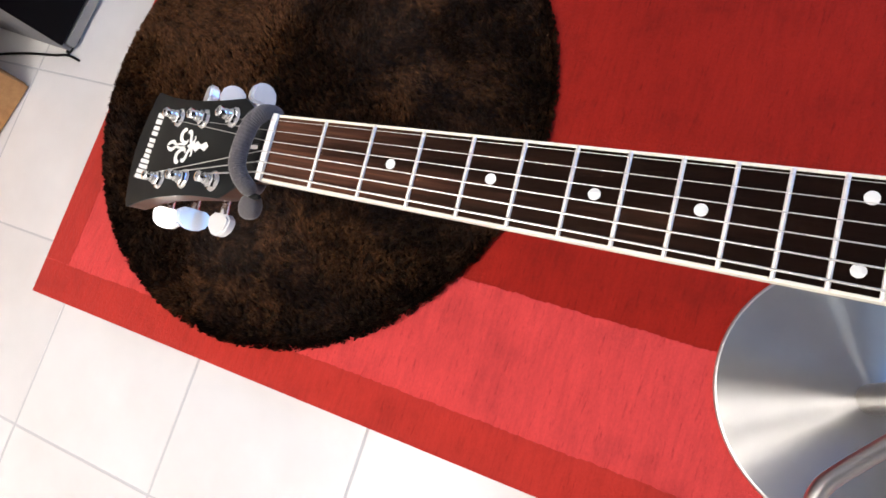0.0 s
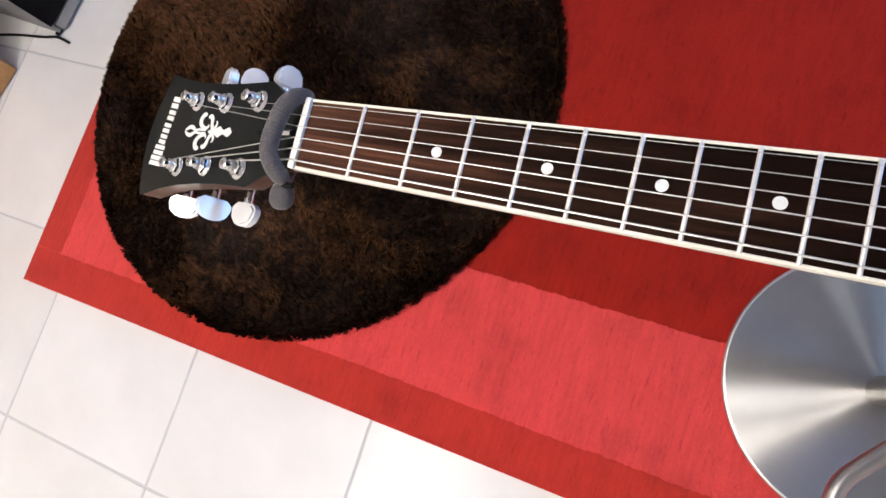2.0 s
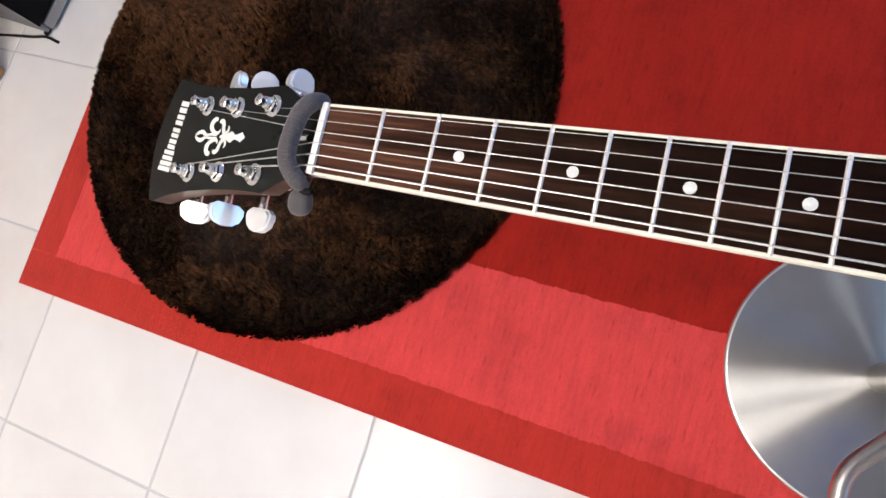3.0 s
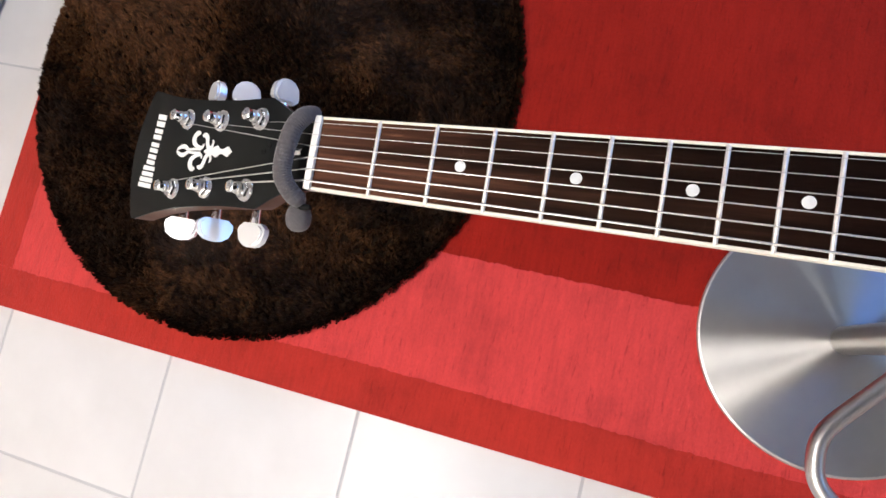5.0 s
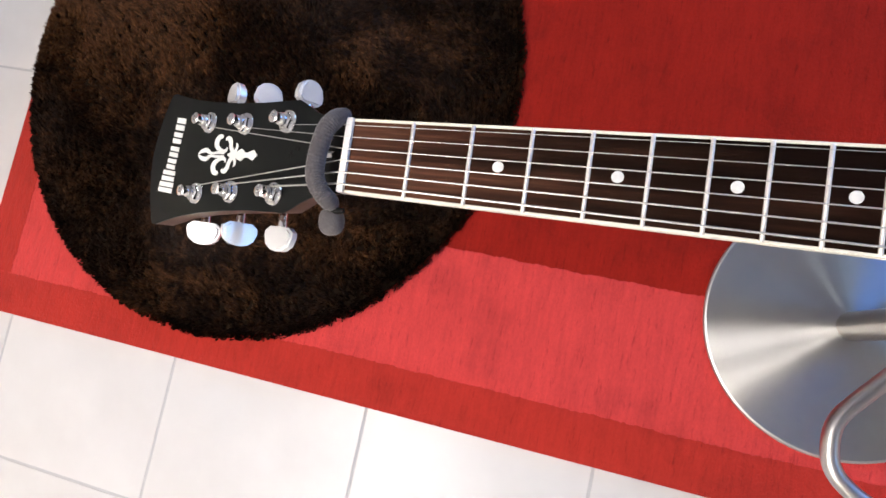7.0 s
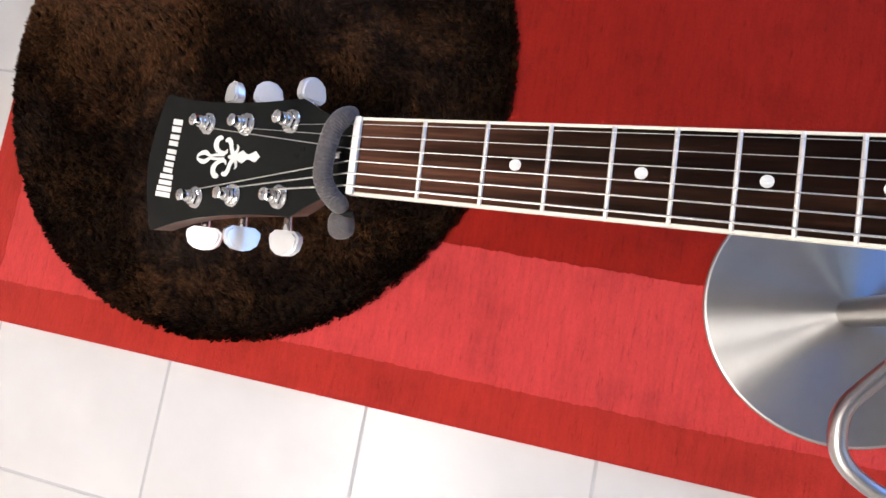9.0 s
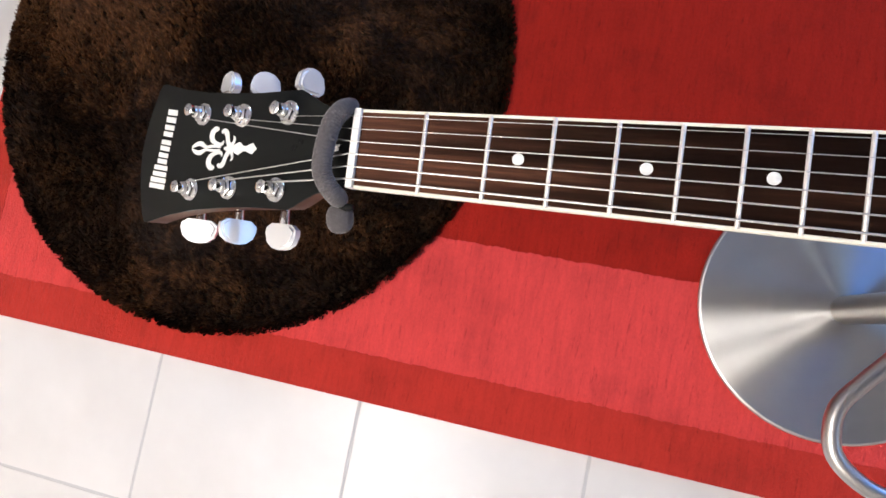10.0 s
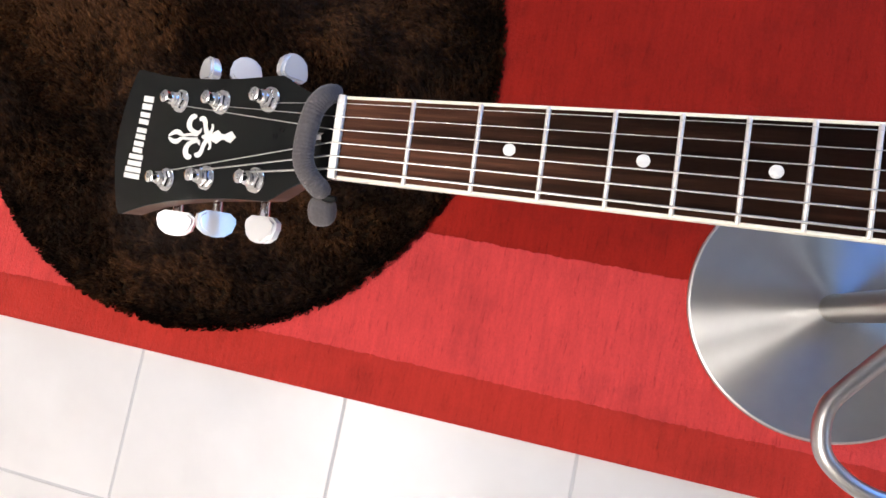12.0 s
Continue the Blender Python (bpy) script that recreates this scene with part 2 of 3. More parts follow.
# reflected ceiling brightness in the buttons is put into this white base
SATIN_CHROME = metal("whitened_chrome", (0.97, 0.97, 0.97), 0.16, 0.05, 0.48)
STEEL = metal("satin_steel", (0.58, 0.56, 0.53), 0.30, 0.02)
TUBE_STEEL = metal("polished_tube", (0.56, 0.54, 0.53), 0.31)
DISC = brushed_disc()
RIM = metal("polished_rim", (0.62, 0.61, 0.60), 0.38, 0.05, 0.85)
GREY_KNIT = plain_fabric("grey_elastic", (0.088, 0.078, 0.080))
BLACK_RUBBER = material("black_rubber", (0.006, 0.006, 0.006), 0.7, 0, 0.15)
BLACK_GLOSS = lacquer("black_gloss", (0.0035, 0.003, 0.004), 0.22, 0.1, 0.05)
PALE_GREY = lacquer("pale_grey_paint", (0.20, 0.20, 0.21), 0.45, 0.03)
GREY_METAL = metal("grey_aluminium", (0.36, 0.36, 0.37), 0.42)
PINE = timber("honey_pine", (0.42, 0.19, 0.055), (0.56, 0.29, 0.10))
LEATHER = lacquer("seat_leather", (0.03, 0.027, 0.025), 0.45)
WHITE_PVC = material("white_pvc", (0.80, 0.80, 0.79), 0.35)


# ---- mesh helpers ----
def smooth(me, angle=40):
    me.polygons.foreach_set("use_smooth", [True] * len(me.polygons))
    me.set_sharp_from_angle(angle=radians(angle))


def mesh_of(name, bm, mat, shade=True):
    me = bpy.data.meshes.new(name)
    bmesh.ops.recalc_face_normals(bm, faces=bm.faces)
    bm.to_mesh(me)
    bm.free()
    me.materials.append(mat)
    if shade:
        smooth(me)
    return me


def part(name, bm, mat, parent=None, label="", m=None, shade=True):
    ob = new(name, mesh_of(name, bm, mat, shade))
    if parent is not None:
        ob.parent = parent
    if m is not None:
        ob.matrix_local = m
    if label:
        ob["label"] = label
    return ob


def root(name, m, label, category, group="", kind=""):
    ob = new(name)
    ob.empty_display_size = 0.05
    ob.matrix_world = m
    return tagged(ob, label, category, group, kind)


def box(bm, lo, hi, bevel=0.0, seg=2):
    made = bmesh.ops.create_cube(bm, size=1)["verts"]
    for v in made:
        v.co = Vector([lo[i] + (v.co[i] + 0.5) * (hi[i] - lo[i]) for i in range(3)])
    if bevel:
        edges = list({e for v in made for e in v.link_edges})
        bmesh.ops.bevel(bm, geom=edges, offset=bevel, segments=seg, affect="EDGES", profile=0.5)
    return bm


def new_box(lo, hi, bevel=0.0, seg=2):
    return box(bmesh.new(), lo, hi, bevel, seg)


def lathe(profile, seg=48, bm=None):
    """Turns (radius, z) round the z axis."""
    bm = bm or bmesh.new()
    rings = []
    for r, z in profile:
        if r < 1e-7:
            rings.append([bm.verts.new((0, 0, z))])
        else:
            rings.append([bm.verts.new((r * math.cos(2 * math.pi * k / seg), r * math.sin(2 * math.pi * k / seg), z)) for k in range(seg)])
    for a, b in zip(rings, rings[1:]):
        for k in range(seg):
            q = [a[k % len(a)], a[(k + 1) % len(a)], b[(k + 1) % len(b)], b[k % len(b)]]
            q = list(dict.fromkeys(q))
            if len(q) > 2:
                bm.faces.new(q)
    return bm


def spline(points, per=10, closed=False):
    """A smooth line through the points."""
    p = [Vector(q) for q in points]
    n = len(p)
    out = []
    for i in range(n if closed else n - 1):
        a, b, c, d = (p[(i - 1) % n], p[i], p[(i + 1) % n], p[(i + 2) % n]) if closed else (p[max(i - 1, 0)], p[i], p[i + 1], p[min(i + 2, n - 1)])
        for k in range(per):
            t = k / per
            out.append(0.5 * ((2 * b) + (c - a) * t + (2 * a - 5 * b + 4 * c - d) * t * t + (3 * b - a - 3 * c + d) * t ** 3))
    if not closed:
        out.append(p[-1])
    return out


def tube(points, radius, seg=10, closed=False, bm=None):
    """A round tube along points; radius is a number or a function of the index."""
    bm = bm or bmesh.new()
    n = len(points)
    rings = []
    side = None
    for i, p in enumerate(points):
        a = points[(i - 1) % n] if closed or i else points[0]
        b = points[(i + 1) % n] if closed or i < n - 1 else points[-1]
        d = (b - a).normalized()
        if side is None:
            side = d.orthogonal().normalized()
        side = (side - d * side.dot(d)).normalized()
        up = d.cross(side)
        r = radius(i) if callable(radius) else radius
        rings.append([bm.verts.new(p + r * (math.cos(2 * math.pi * k / seg) * side + math.sin(2 * math.pi * k / seg) * up)) for k in range(seg)])
    for i in range(n if closed else n - 1):
        a, b = rings[i], rings[(i + 1) % n]
        for k in range(seg):
            bm.faces.new((a[k], a[(k + 1) % seg], b[(k + 1) % seg], b[k]))
    if not closed:
        bm.faces.new(rings[0])
        bm.faces.new(rings[-1])
    return bm


def prism(outline, z0, z1, bevel=0.0, seg=2, bm=None):
    """A flat plate with this outline."""
    bm = bm or bmesh.new()
    lo = [bm.verts.new((x, y, z0)) for x, y in outline]
    hi = [bm.verts.new((x, y, z1)) for x, y in outline]
    n = len(outline)
    bm.faces.new(lo[::-1])
    top = bm.faces.new(hi)
    for k in range(n):
        bm.faces.new((lo[k], lo[(k + 1) % n], hi[(k + 1) % n], hi[k]))
    if bevel:
        bmesh.ops.bevel(bm, geom=list(top.edges), offset=bevel, segments=seg, affect="EDGES", profile=0.5)
    return bm


def ribbon(points, width, z0, z1, bm):
    """A flat stroke of varying width; points in the plane."""
    p = [Vector((q[0], q[1])) for q in points]
    left, right = [], []
    for i, q in enumerate(p):
        d = (p[min(i + 1, len(p) - 1)] - p[max(i - 1, 0)]).normalized()
        s = Vector((-d.y, d.x)) * width(i / (len(p) - 1)) / 2
        left.append(q + s)
        right.append(q - s)
    prism([tuple(v) for v in left + right[::-1]], z0, z1, bm=bm)
    return bm


# ---- the room ----
def wall_piece(name, lo, hi, mat=WALL):
    ob = part(name, new_box(lo, hi), mat, shade=False)
    ob.matrix_world = FLOOR
    return ob


T = 0.12
tagged(wall_piece("wall_side", (ROOM_U0 - T, ROOM_V0, -0.05), (ROOM_U0, ROOM_V1, ROOM_H)), "plain white painted wall", "wall", kind="structure")
tagged(wall_piece("wall_near", (ROOM_U0 - T, ROOM_V0 - T, -0.05), (ROOM_U1 + T, ROOM_V0, ROOM_H)), "plain white painted wall", "wall", kind="structure")
tagged(wall_piece("ceiling", (ROOM_U0 - T, ROOM_V0 - T, ROOM_H), (ROOM_U1 + T, ROOM_V1 + T, ROOM_H + T), CEILING), "plain white ceiling", "ceiling", kind="structure")


def window_wall(name, label, at, lo, hi, openings, m, first):
    """A wall at x = at of its own frame, from y = lo to hi, with window openings through it."""
    a, b = at, at + T
    bm = bmesh.new()
    edge = lo
    for v0, v1, z0, z1, *_ in openings:
        box(bm, (a, edge, -0.05), (b, v0, ROOM_H))
        box(bm, (a, v0, -0.05), (b, v1, z0))
        box(bm, (a, v0, z1), (b, v1, ROOM_H))
        edge = v1
    box(bm, (a, edge, -0.05), (b, hi, ROOM_H))
    ob = part(name, bm, WALL, shade=False)
    ob.matrix_world = m
    tagged(ob, label, "wall", kind="structure")
    for k, (v0, v1, z0, z1, *_) in enumerate(openings):
        win = root("window_%d" % (first + k), m, "tall white framed window", "window", "windows", "structure")
        e = min(0.06, (v1 - v0) / 10)
        for c, d in (((v0, z0), (v1, z0 + 0.06)), ((v0, z1 - 0.06), (v1, z1)), ((v0, z0 + 0.06), (v0 + e, z1 - 0.06)), ((v1 - e, z0 + 0.06), (v1, z1 - 0.06))):
            part("window_frame", new_box((b - 0.06, c[0], c[1]), (b - 0.02, d[0], d[1])), WHITE_PVC, win, shade=False)


window_wall("wall_window", "plain painted wall with two window openings", ROOM_U1, ROOM_V0, ROOM_V1, WINDOWS, FLOOR, 1)
window_wall("wall_far", "plain painted wall with a window and a narrow gap", ROOM_V1, -ROOM_U1 - T, -ROOM_U0 + T, FAR_WINDOWS, FLOOR @ QUARTER, 3)


def ceiling_lamp():
    x, y, z, _ = LAMPS_AT[0]
    m = FLOOR @ Matrix.Translation((x, y, 0))
    c = root("pendant_lamp", m, "round white pendant lamp hanging from the ceiling", "lamp", "pendant lamps")
    part("shade", lathe([(0.0, z + 0.10), (0.05, z + 0.10), (0.20, z + 0.07), (0.335, z - 0.005), (0.328, z - 0.005), (0.28, z + 0.02), (0.0, z + 0.02)], 64), WHITE_PVC, c)
    part("cord", lathe([(0.0, z + 0.10), (0.004, z + 0.10), (0.004, 2.498), (0.0, 2.498)], 12), WHITE_PVC, c)
    for x, y, z, _ in LAMPS_AT[1:]:
        copy_thing(c, FLOOR @ Matrix.Translation((x, y, 0)))


ceiling_lamp()

# ---- the bar stool ----
STOOL = FLOOR @ Matrix.Translation((1.6238, 0.2915, 0.008))


def bar_stool():
    s = root("bar_stool", STOOL, "brushed steel bar stool with a round base plate", "stool")
    base = lathe([(0.0, 0.0), (0.196, 0.0), (0.1985, 0.0074), (0.19, 0.0088),
                  (0.16, 0.0135), (0.12, 0.0195), (0.08, 0.0245), (0.05, 0.029), (0.030, 0.034), (0.0, 0.034)], 160)
    plate = part("base_plate", base, DISC, s, "circular brushed stainless steel base plate")
    part("rim", lathe([(0.1965, 0.0), (0.2010, 0.0), (0.2028, 0.0012), (0.2034, 0.0034), (0.2028, 0.0058), (0.2012, 0.0072), (0.1984, 0.0078)], 160), RIM, plate, "polished rounded rim")
    part("column", lathe([(0.0, 0.030), (0.0212, 0.030), (0.0212, 0.66), (0.0, 0.66)], 48), STEEL, s, "satin steel column")
    h = 0.312
    arm = [(a + 0.002, b - 0.001) for a, b in ((-0.020, -0.017), (-0.036, -0.044), (-0.060, -0.074), (-0.086, -0.106), (-0.101, -0.128), (-0.1055, -0.150), (-0.101, -0.178), (-0.083, -0.198), (-0.050, -0.213))]
    pts = [(a, b, h) for a, b in arm] + [(0.0, -0.217, h)] + [(-a, b, h) for a, b in arm[::-1]]
    part("footrest", tube(spline(pts, 8), 0.0094, 24), TUBE_STEEL, s, "polished bent steel tube footrest")
    part("footrest_clamp", lathe([(0.0214, h - 0.022), (0.0265, h - 0.020), (0.027, h), (0.0265, h + 0.020), (0.0214, h + 0.022)], 40), STEEL, s)
    seat = lathe([(0.0, -0.052), (0.12, -0.052), (0.142, -0.046), (0.150, -0.032), (0.149, -0.012), (0.140, -0.003), (0.12, 0.0), (0.0, 0.0)], 64)
    tilt = STOOL.inverted() @ GUITAR @ Matrix.Translation((0.52, 0.0, -0.0585))
    part("seat", seat, LEATHER, s, "round padded black seat", m=tilt)
    return s


bar_stool()

# ---- the guitar ----
SCALE = 0.6217
GAP = 0.0015


def fret_x(n):
    return GAP + SCALE * (1 - 2 ** (-n / 12))


def half(x):
    return 0.0206 + 0.0139 * max(x, 0)


HEAD_TILT = 16.0
HEAD = Matrix.Translation((0, 0, -0.003)) @ Matrix.Rotation(radians(-HEAD_TILT), 4, "Y") @ Matrix.Rotation(radians(180), 4, "Z")
# head frame: x from the nut to the tip, y to the thick strings, z out of the face


def guitar():
    g = root("electric_guitar", GUITAR, "black electric guitar with cream binding lying on a bar stool", "guitar")
    end = 0.462
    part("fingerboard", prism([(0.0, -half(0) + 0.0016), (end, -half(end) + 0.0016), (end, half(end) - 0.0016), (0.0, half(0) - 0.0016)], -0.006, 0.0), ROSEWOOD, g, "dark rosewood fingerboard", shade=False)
    for s in (1, -1):
        pts = [(0.0, s * (half(0) - 0.0016)), (end, s * (half(end) - 0.0016)), (end, s * half(end)), (0.0, s * half(0))]
        part("binding", prism(pts[::s], -0.006, 0.0003, 0.0003), CREAM, g, "cream plastic edge binding")
    nut = new_box((-0.0028, -half(0) - 0.0002, -0.006), (0.0014, half(0) + 0.0002, 0.0022), 0.0007)
    part("nut", nut, BONE, g, "white bone string nut")
    for n in range(1, 23):
        x = fret_x(n)
        w = half(x) - 0.0003
        bm = bmesh.new()
        prof = [(-0.00108, -0.0002), (-0.00104, 0.0005), (-0.0006, 0.00105), (0, 0.0012), (0.0006, 0.00105), (0.00104, 0.0005), (0.00108, -0.0002)]
        ends = [(-w, 0.0), (-w + 0.0005, 0.7), (-w + 0.0012, 1.0), (w - 0.0012, 1.0), (w - 0.0005, 0.7), (w, 0.0)]
        rows = [[bm.verts.new((x + a, y, max(b * k, -0.0002))) for a, b in prof] for y, k in ends]
        for r, q in zip(rows, rows[1:]):
            for k in range(len(prof) - 1):
                bm.faces.new((r[k], r[k + 1], q[k + 1], q[k]))
        part("fret", bm, NICKEL, g)
    for n, ys in ((3, (0,)), (5, (0,)), (7, (0,)), (9, (0,)), (12, (0.0148, -0.0148)), (15, (0,)), (17, (0,)), (19, (0,)), (21, (0,))):
        x = (fret_x(n) + fret_x(n - 1)) / 2
        for y in ys:
            part("inlay_dot", lathe([(0.0029, -0.001), (0.0029, 0.0001), (0.0027, 0.00018), (0.0, 0.0002)], 28), PEARL, g, m=Matrix.Translation((x, y + 0.0006, 0)))
    # neck behind the fingerboard
    bm = bmesh.new()
    rows = []
    for i in range(15):
        x = -0.004 + (0.43 + 0.004) * i / 14
        w, dep = half(x), 0.014 + 0.004 * i / 14
        rows.append([bm.verts.new((x, w * math.cos(a), -0.006 - dep * abs(math.sin(a)) ** 0.85)) for a in [math.pi * k / 14 for k in range(15)]])
    for r, q in zip(rows, rows[1:]):
        for k in range(14):
            bm.faces.new((r[k], r[k + 1], q[k + 1], q[k]))
    for r in rows:
        bm.faces.new(r) if r in (rows[0], rows[-1]) else None
    part("neck", bm, MAHOGANY, g, "dark mahogany neck")
    # headstock
    side = [(0.000, 0.0212), (0.010, 0.0216), (0.018, 0.0226), (0.026, 0.0250), (0.034, 0.0286), (0.041, 0.0326), (0.0465, 0.0352), (0.056, 0.0350), (0.079, 0.0350),
            (0.103, 0.0362), (0.129, 0.0386), (0.150, 0.0420), (0.166, 0.0458), (0.174, 0.0480), (0.1775, 0.0478), (0.1800, 0.0440), (0.1838, 0.033), (0.1870, 0.022), (0.1892, 0.010), (0.190, 0.0)]
    outline = [(x * 1.01, y * 0.975 + 0.0032 * (x / 0.17) ** 2) for x, y in side] + [(x * 1.01, -y * 0.975 + 0.0032 * (x / 0.17) ** 2) for x, y in side[-2::-1]]
    core = prism(outline, -0.0145, -0.0012)
    for v in core.verts:      # the back is carved away where the head runs into the neck
        if v.co.z < -0.01:
            v.co.y *= 1 - 0.16 * max(0.0, 1 - v.co.x / 0.070)
            v.co.y *= 0.985
    part("headstock", core, MAHOGANY, g, "mahogany headstock core", m=HEAD)
    part("headstock_face", prism(outline, -0.0012, 0.0, 0.0004), BLACK_FACE, g, "black lacquered headstock face", m=HEAD)
    # truss rod pocket with its nut; its black plate is widened as painted shade
    pocket = prism([(0.0035, -0.0150), (0.014, -0.0120), (0.026, -0.0062), (0.0335, 0.0), (0.026, 0.0062), (0.014, 0.0120), (0.0035, 0.0150)], 0.0001, 0.0005)
    part("truss_rod_pocket_shade", pocket, BLACK_RUBBER, g, m=HEAD)
    part("truss_rod_nut", tube([Vector((0.010, 0, 0.0021)), Vector((0.0135, 0, 0.0021)), Vector((0.018, 0, 0.0021))], lambda i: (0.0021, 0.0026, 0.0021)[i], 6), CHROME, g, "bare steel truss rod nut", m=HEAD)
    for x, y in ((0.0467, -0.0007), (0.0423, -0.0044)):
        part("screw_hole", lathe([(0.0018, 0.0001), (0.0018, 0.0004), (0.0011, 0.0004), (0.0010, 0.00015), (0.0, 0.00015)], 16), BLACK_RUBBER, g, m=HEAD @ Matrix.Translation((x, y, 0)))
    return g


G = guitar()


def ornament(g):
    """The white scroll inlay, mirrored about the centre line, and the bars of the maker's name."""
    bm = bmesh.new()
    z0, z1 = -0.0002, 0.00022
    mm = 0.001
    strokes = (
        ((138.1, 0.4, 0.9), (136.0, 1.6, 1.8), (133.0, 2.7, 2.3), (129.5, 2.9, 2.5), (126.6, 1.7, 2.2), (124.0, 0.9, 1.4), (118.0, 1.3, 1.5), (110.5, 1.3, 1.6)),
        ((114.4, 11.2, 1.4), (115.3, 12.0, 2.4), (117.4, 11.9, 3.0), (119.4, 10.2, 3.6), (120.0, 7.7, 3.9), (118.5, 5.0, 3.0), (115.0, 3.2, 2.1), (110.6, 2.4, 1.9), (108.8, 3.4, 1.6), (108.2, 5.0, 0.7)),
        ((111.0, 9.8, 1.4), (109.6, 10.8, 2.2), (107.2, 10.4, 2.9), (105.4, 8.2, 3.0), (104.6, 5.4, 2.8), (103.0, 2.8, 2.8), (100.6, 0.9, 2.4)),
        ((99.6, 7.5, 0.6), (98.4, 6.2, 1.5), (98.6, 4.2, 1.9), (100.0, 2.2, 2.2), (101.5, 1.2, 2.0)),
    )
    for s in (1, -1):
        for k, pts in enumerate(strokes):
            line = spline(pts, 6)
            ribbon([(p.x * mm, s * p.y * mm) for p in line], lambda t: line[round(t * (len(line) - 1))].z * 1.2 * mm, z0, z1 + 0.000004 * k + (0.00002 if s > 0 else 0), bm)
    stem = [(107.0, 0.6), (104.0, 1.6), (99.0, 1.7), (96.4, 2.9), (93.4, 4.0), (91.6, 3.0), (89.6, 1.7), (86.8, 1.6), (84.2, 2.6), (81.4, 3.4), (79.4, 1.6), (77.4, 0)]
    half_line = [(a * mm, b * mm) for a, b in stem]
    prism(half_line + [(a, -b) for a, b in half_line[-2::-1]], z0, z1 - 0.00003, bm=bm)
    part("scroll_inlay", bm, INLAY, g, "white scrolling leaf ornament inlaid in the headstock", m=HEAD)
    # a pair of plain bars for each mark of the name, the first two taller
    for y, gap, wide, long in ((23.6, 4.0, 3.3, 16.6), (15.4, 4.2, 3.1, 14.6), (7.0, 4.1, 3.1, 10.2), (-1.6, 4.1, 3.1, 10.2), (-11.4, 4.4, 3.3, 10.2), (-21.2, 4.9, 3.8, 10.4)):
        for k in (-0.5, 0.5):
            q, w, h = (y + k * gap) * mm, wide * mm / 2, long * mm / 2
            x = 0.1642 + 0.13 * q + (0.0026 if long > 10 else 0)
            bar = prism([(x - h, q - w + 0.0006), (x + h, q - w - 0.0006), (x + h, q + w - 0.0006), (x - h, q + w + 0.0006)], z0, z1)
            part("name_bar", bar, INLAY, g, "plain white bar of the maker's mark", m=HEAD)


ornament(G)

POSTS = [(0.0565, 0.0235, 1, 4), (0.0975, 0.0240, 1, 74), (0.1335, 0.0265, 1, 34), (0.0540, -0.0206, -1, 80), (0.0930, -0.0200, -1, 54), (0.1305, -0.0215, -1, -14)]


def tuner(g, x, y, s, turn):
    """x, y on the head's face; s: towards which edge; turn: the button's angle round its shaft."""
    m = HEAD @ Matrix.Translation((x, y, 0))
    t = part("tuner", lathe([(0.0, 0.0), (0.0070, 0.0), (0.0073, 0.0008), (0.0069, 0.0015), (0.0060, 0.0018), (0.0, 0.0018)], 32), CHROME, g, "chrome tuning machine", m=m)
    hexagon = [(0.0056 * math.cos(k * math.pi / 3 + x * 40), 0.0056 * math.sin(k * math.pi / 3 + x * 40)) for k in range(6)]
    part("bush_nut", prism(hexagon, 0.0016, 0.0046, 0.0006, 1), CHROME, t)
    post = lathe([(0.0, 0.004), (0.0038, 0.004), (0.0036, 0.0066), (0.0026, 0.0080), (0.0026, 0.0090), (0.0036, 0.0098), (0.0038, 0.0122), (0.0031, 0.0127), (0.0015, 0.0127), (0.0015, 0.0104), (0.0, 0.0104)], 24)
    part("post", post, CHROME, t)
    coil = [Vector((0.0034 * math.cos(a), 0.0034 * math.sin(a), 0.0056 + 0.00011 * a)) for a in [k * 0.45 for k in range(44)]]
    part("string_coil", tube(coil, 0.00042, 6), STRING, t)
    housing = new_box((-0.0085, -s * 0.004 - 0.0075, -0.0245), (0.0085, -s * 0.004 + 0.0075, -0.0148), 0.002)
    part("gear_housing", housing, CHROME, t)
    reach = (0.0330 if s > 0 else 0.0290) + 0.0025 * (x > 0.12) - abs(y)
    off = 0.0110 + 0.0015 * (x > 0.12) if s > 0 else 0.0075 - 0.0040 * (x > 0.12)
    part("shaft", tube([Vector((off, s * 0.002, -0.0195)), Vector((off, s * (reach + 0.002), -0.0195)), Vector((off, s * (reach + 0.0085), -0.0195))], lambda i: (0.0026, 0.0026, 0.0033)[i], 20), CHROME, t)
    k = 0.98
    wide = 0.98 if s > 0 else 0.76
    side = ((0.0080, 0.0), (0.0122, 0.0030), (0.0125, 0.0064), (0.0106, 0.0118), (0.0062, 0.0150), (0.0016, 0.0160))
    prof = [(-k * wide * a, k * b) for a, b in side] + [(k * wide * a, k * b) for a, b in side[::-1]]
    b = prism(prof, -0.0036, 0.0036)
    bmesh.ops.bevel(b, geom=[e for e in b.edges if abs(e.verts[0].co.z - e.verts[1].co.z) < 1e-6], offset=0.0016, segments=2, affect="EDGES")
    bm_m = Matrix.Translation((off, s * (reach + 0.0085), -0.0195)) @ Matrix.Rotation(radians(-turn), 4, "Y")
    if s < 0:
        bm_m = bm_m @ Matrix.Rotation(math.pi, 4, "Z")
    part("button", b, SATIN_CHROME, t, m=bm_m)


for p in POSTS:
    tuner(G, *p)

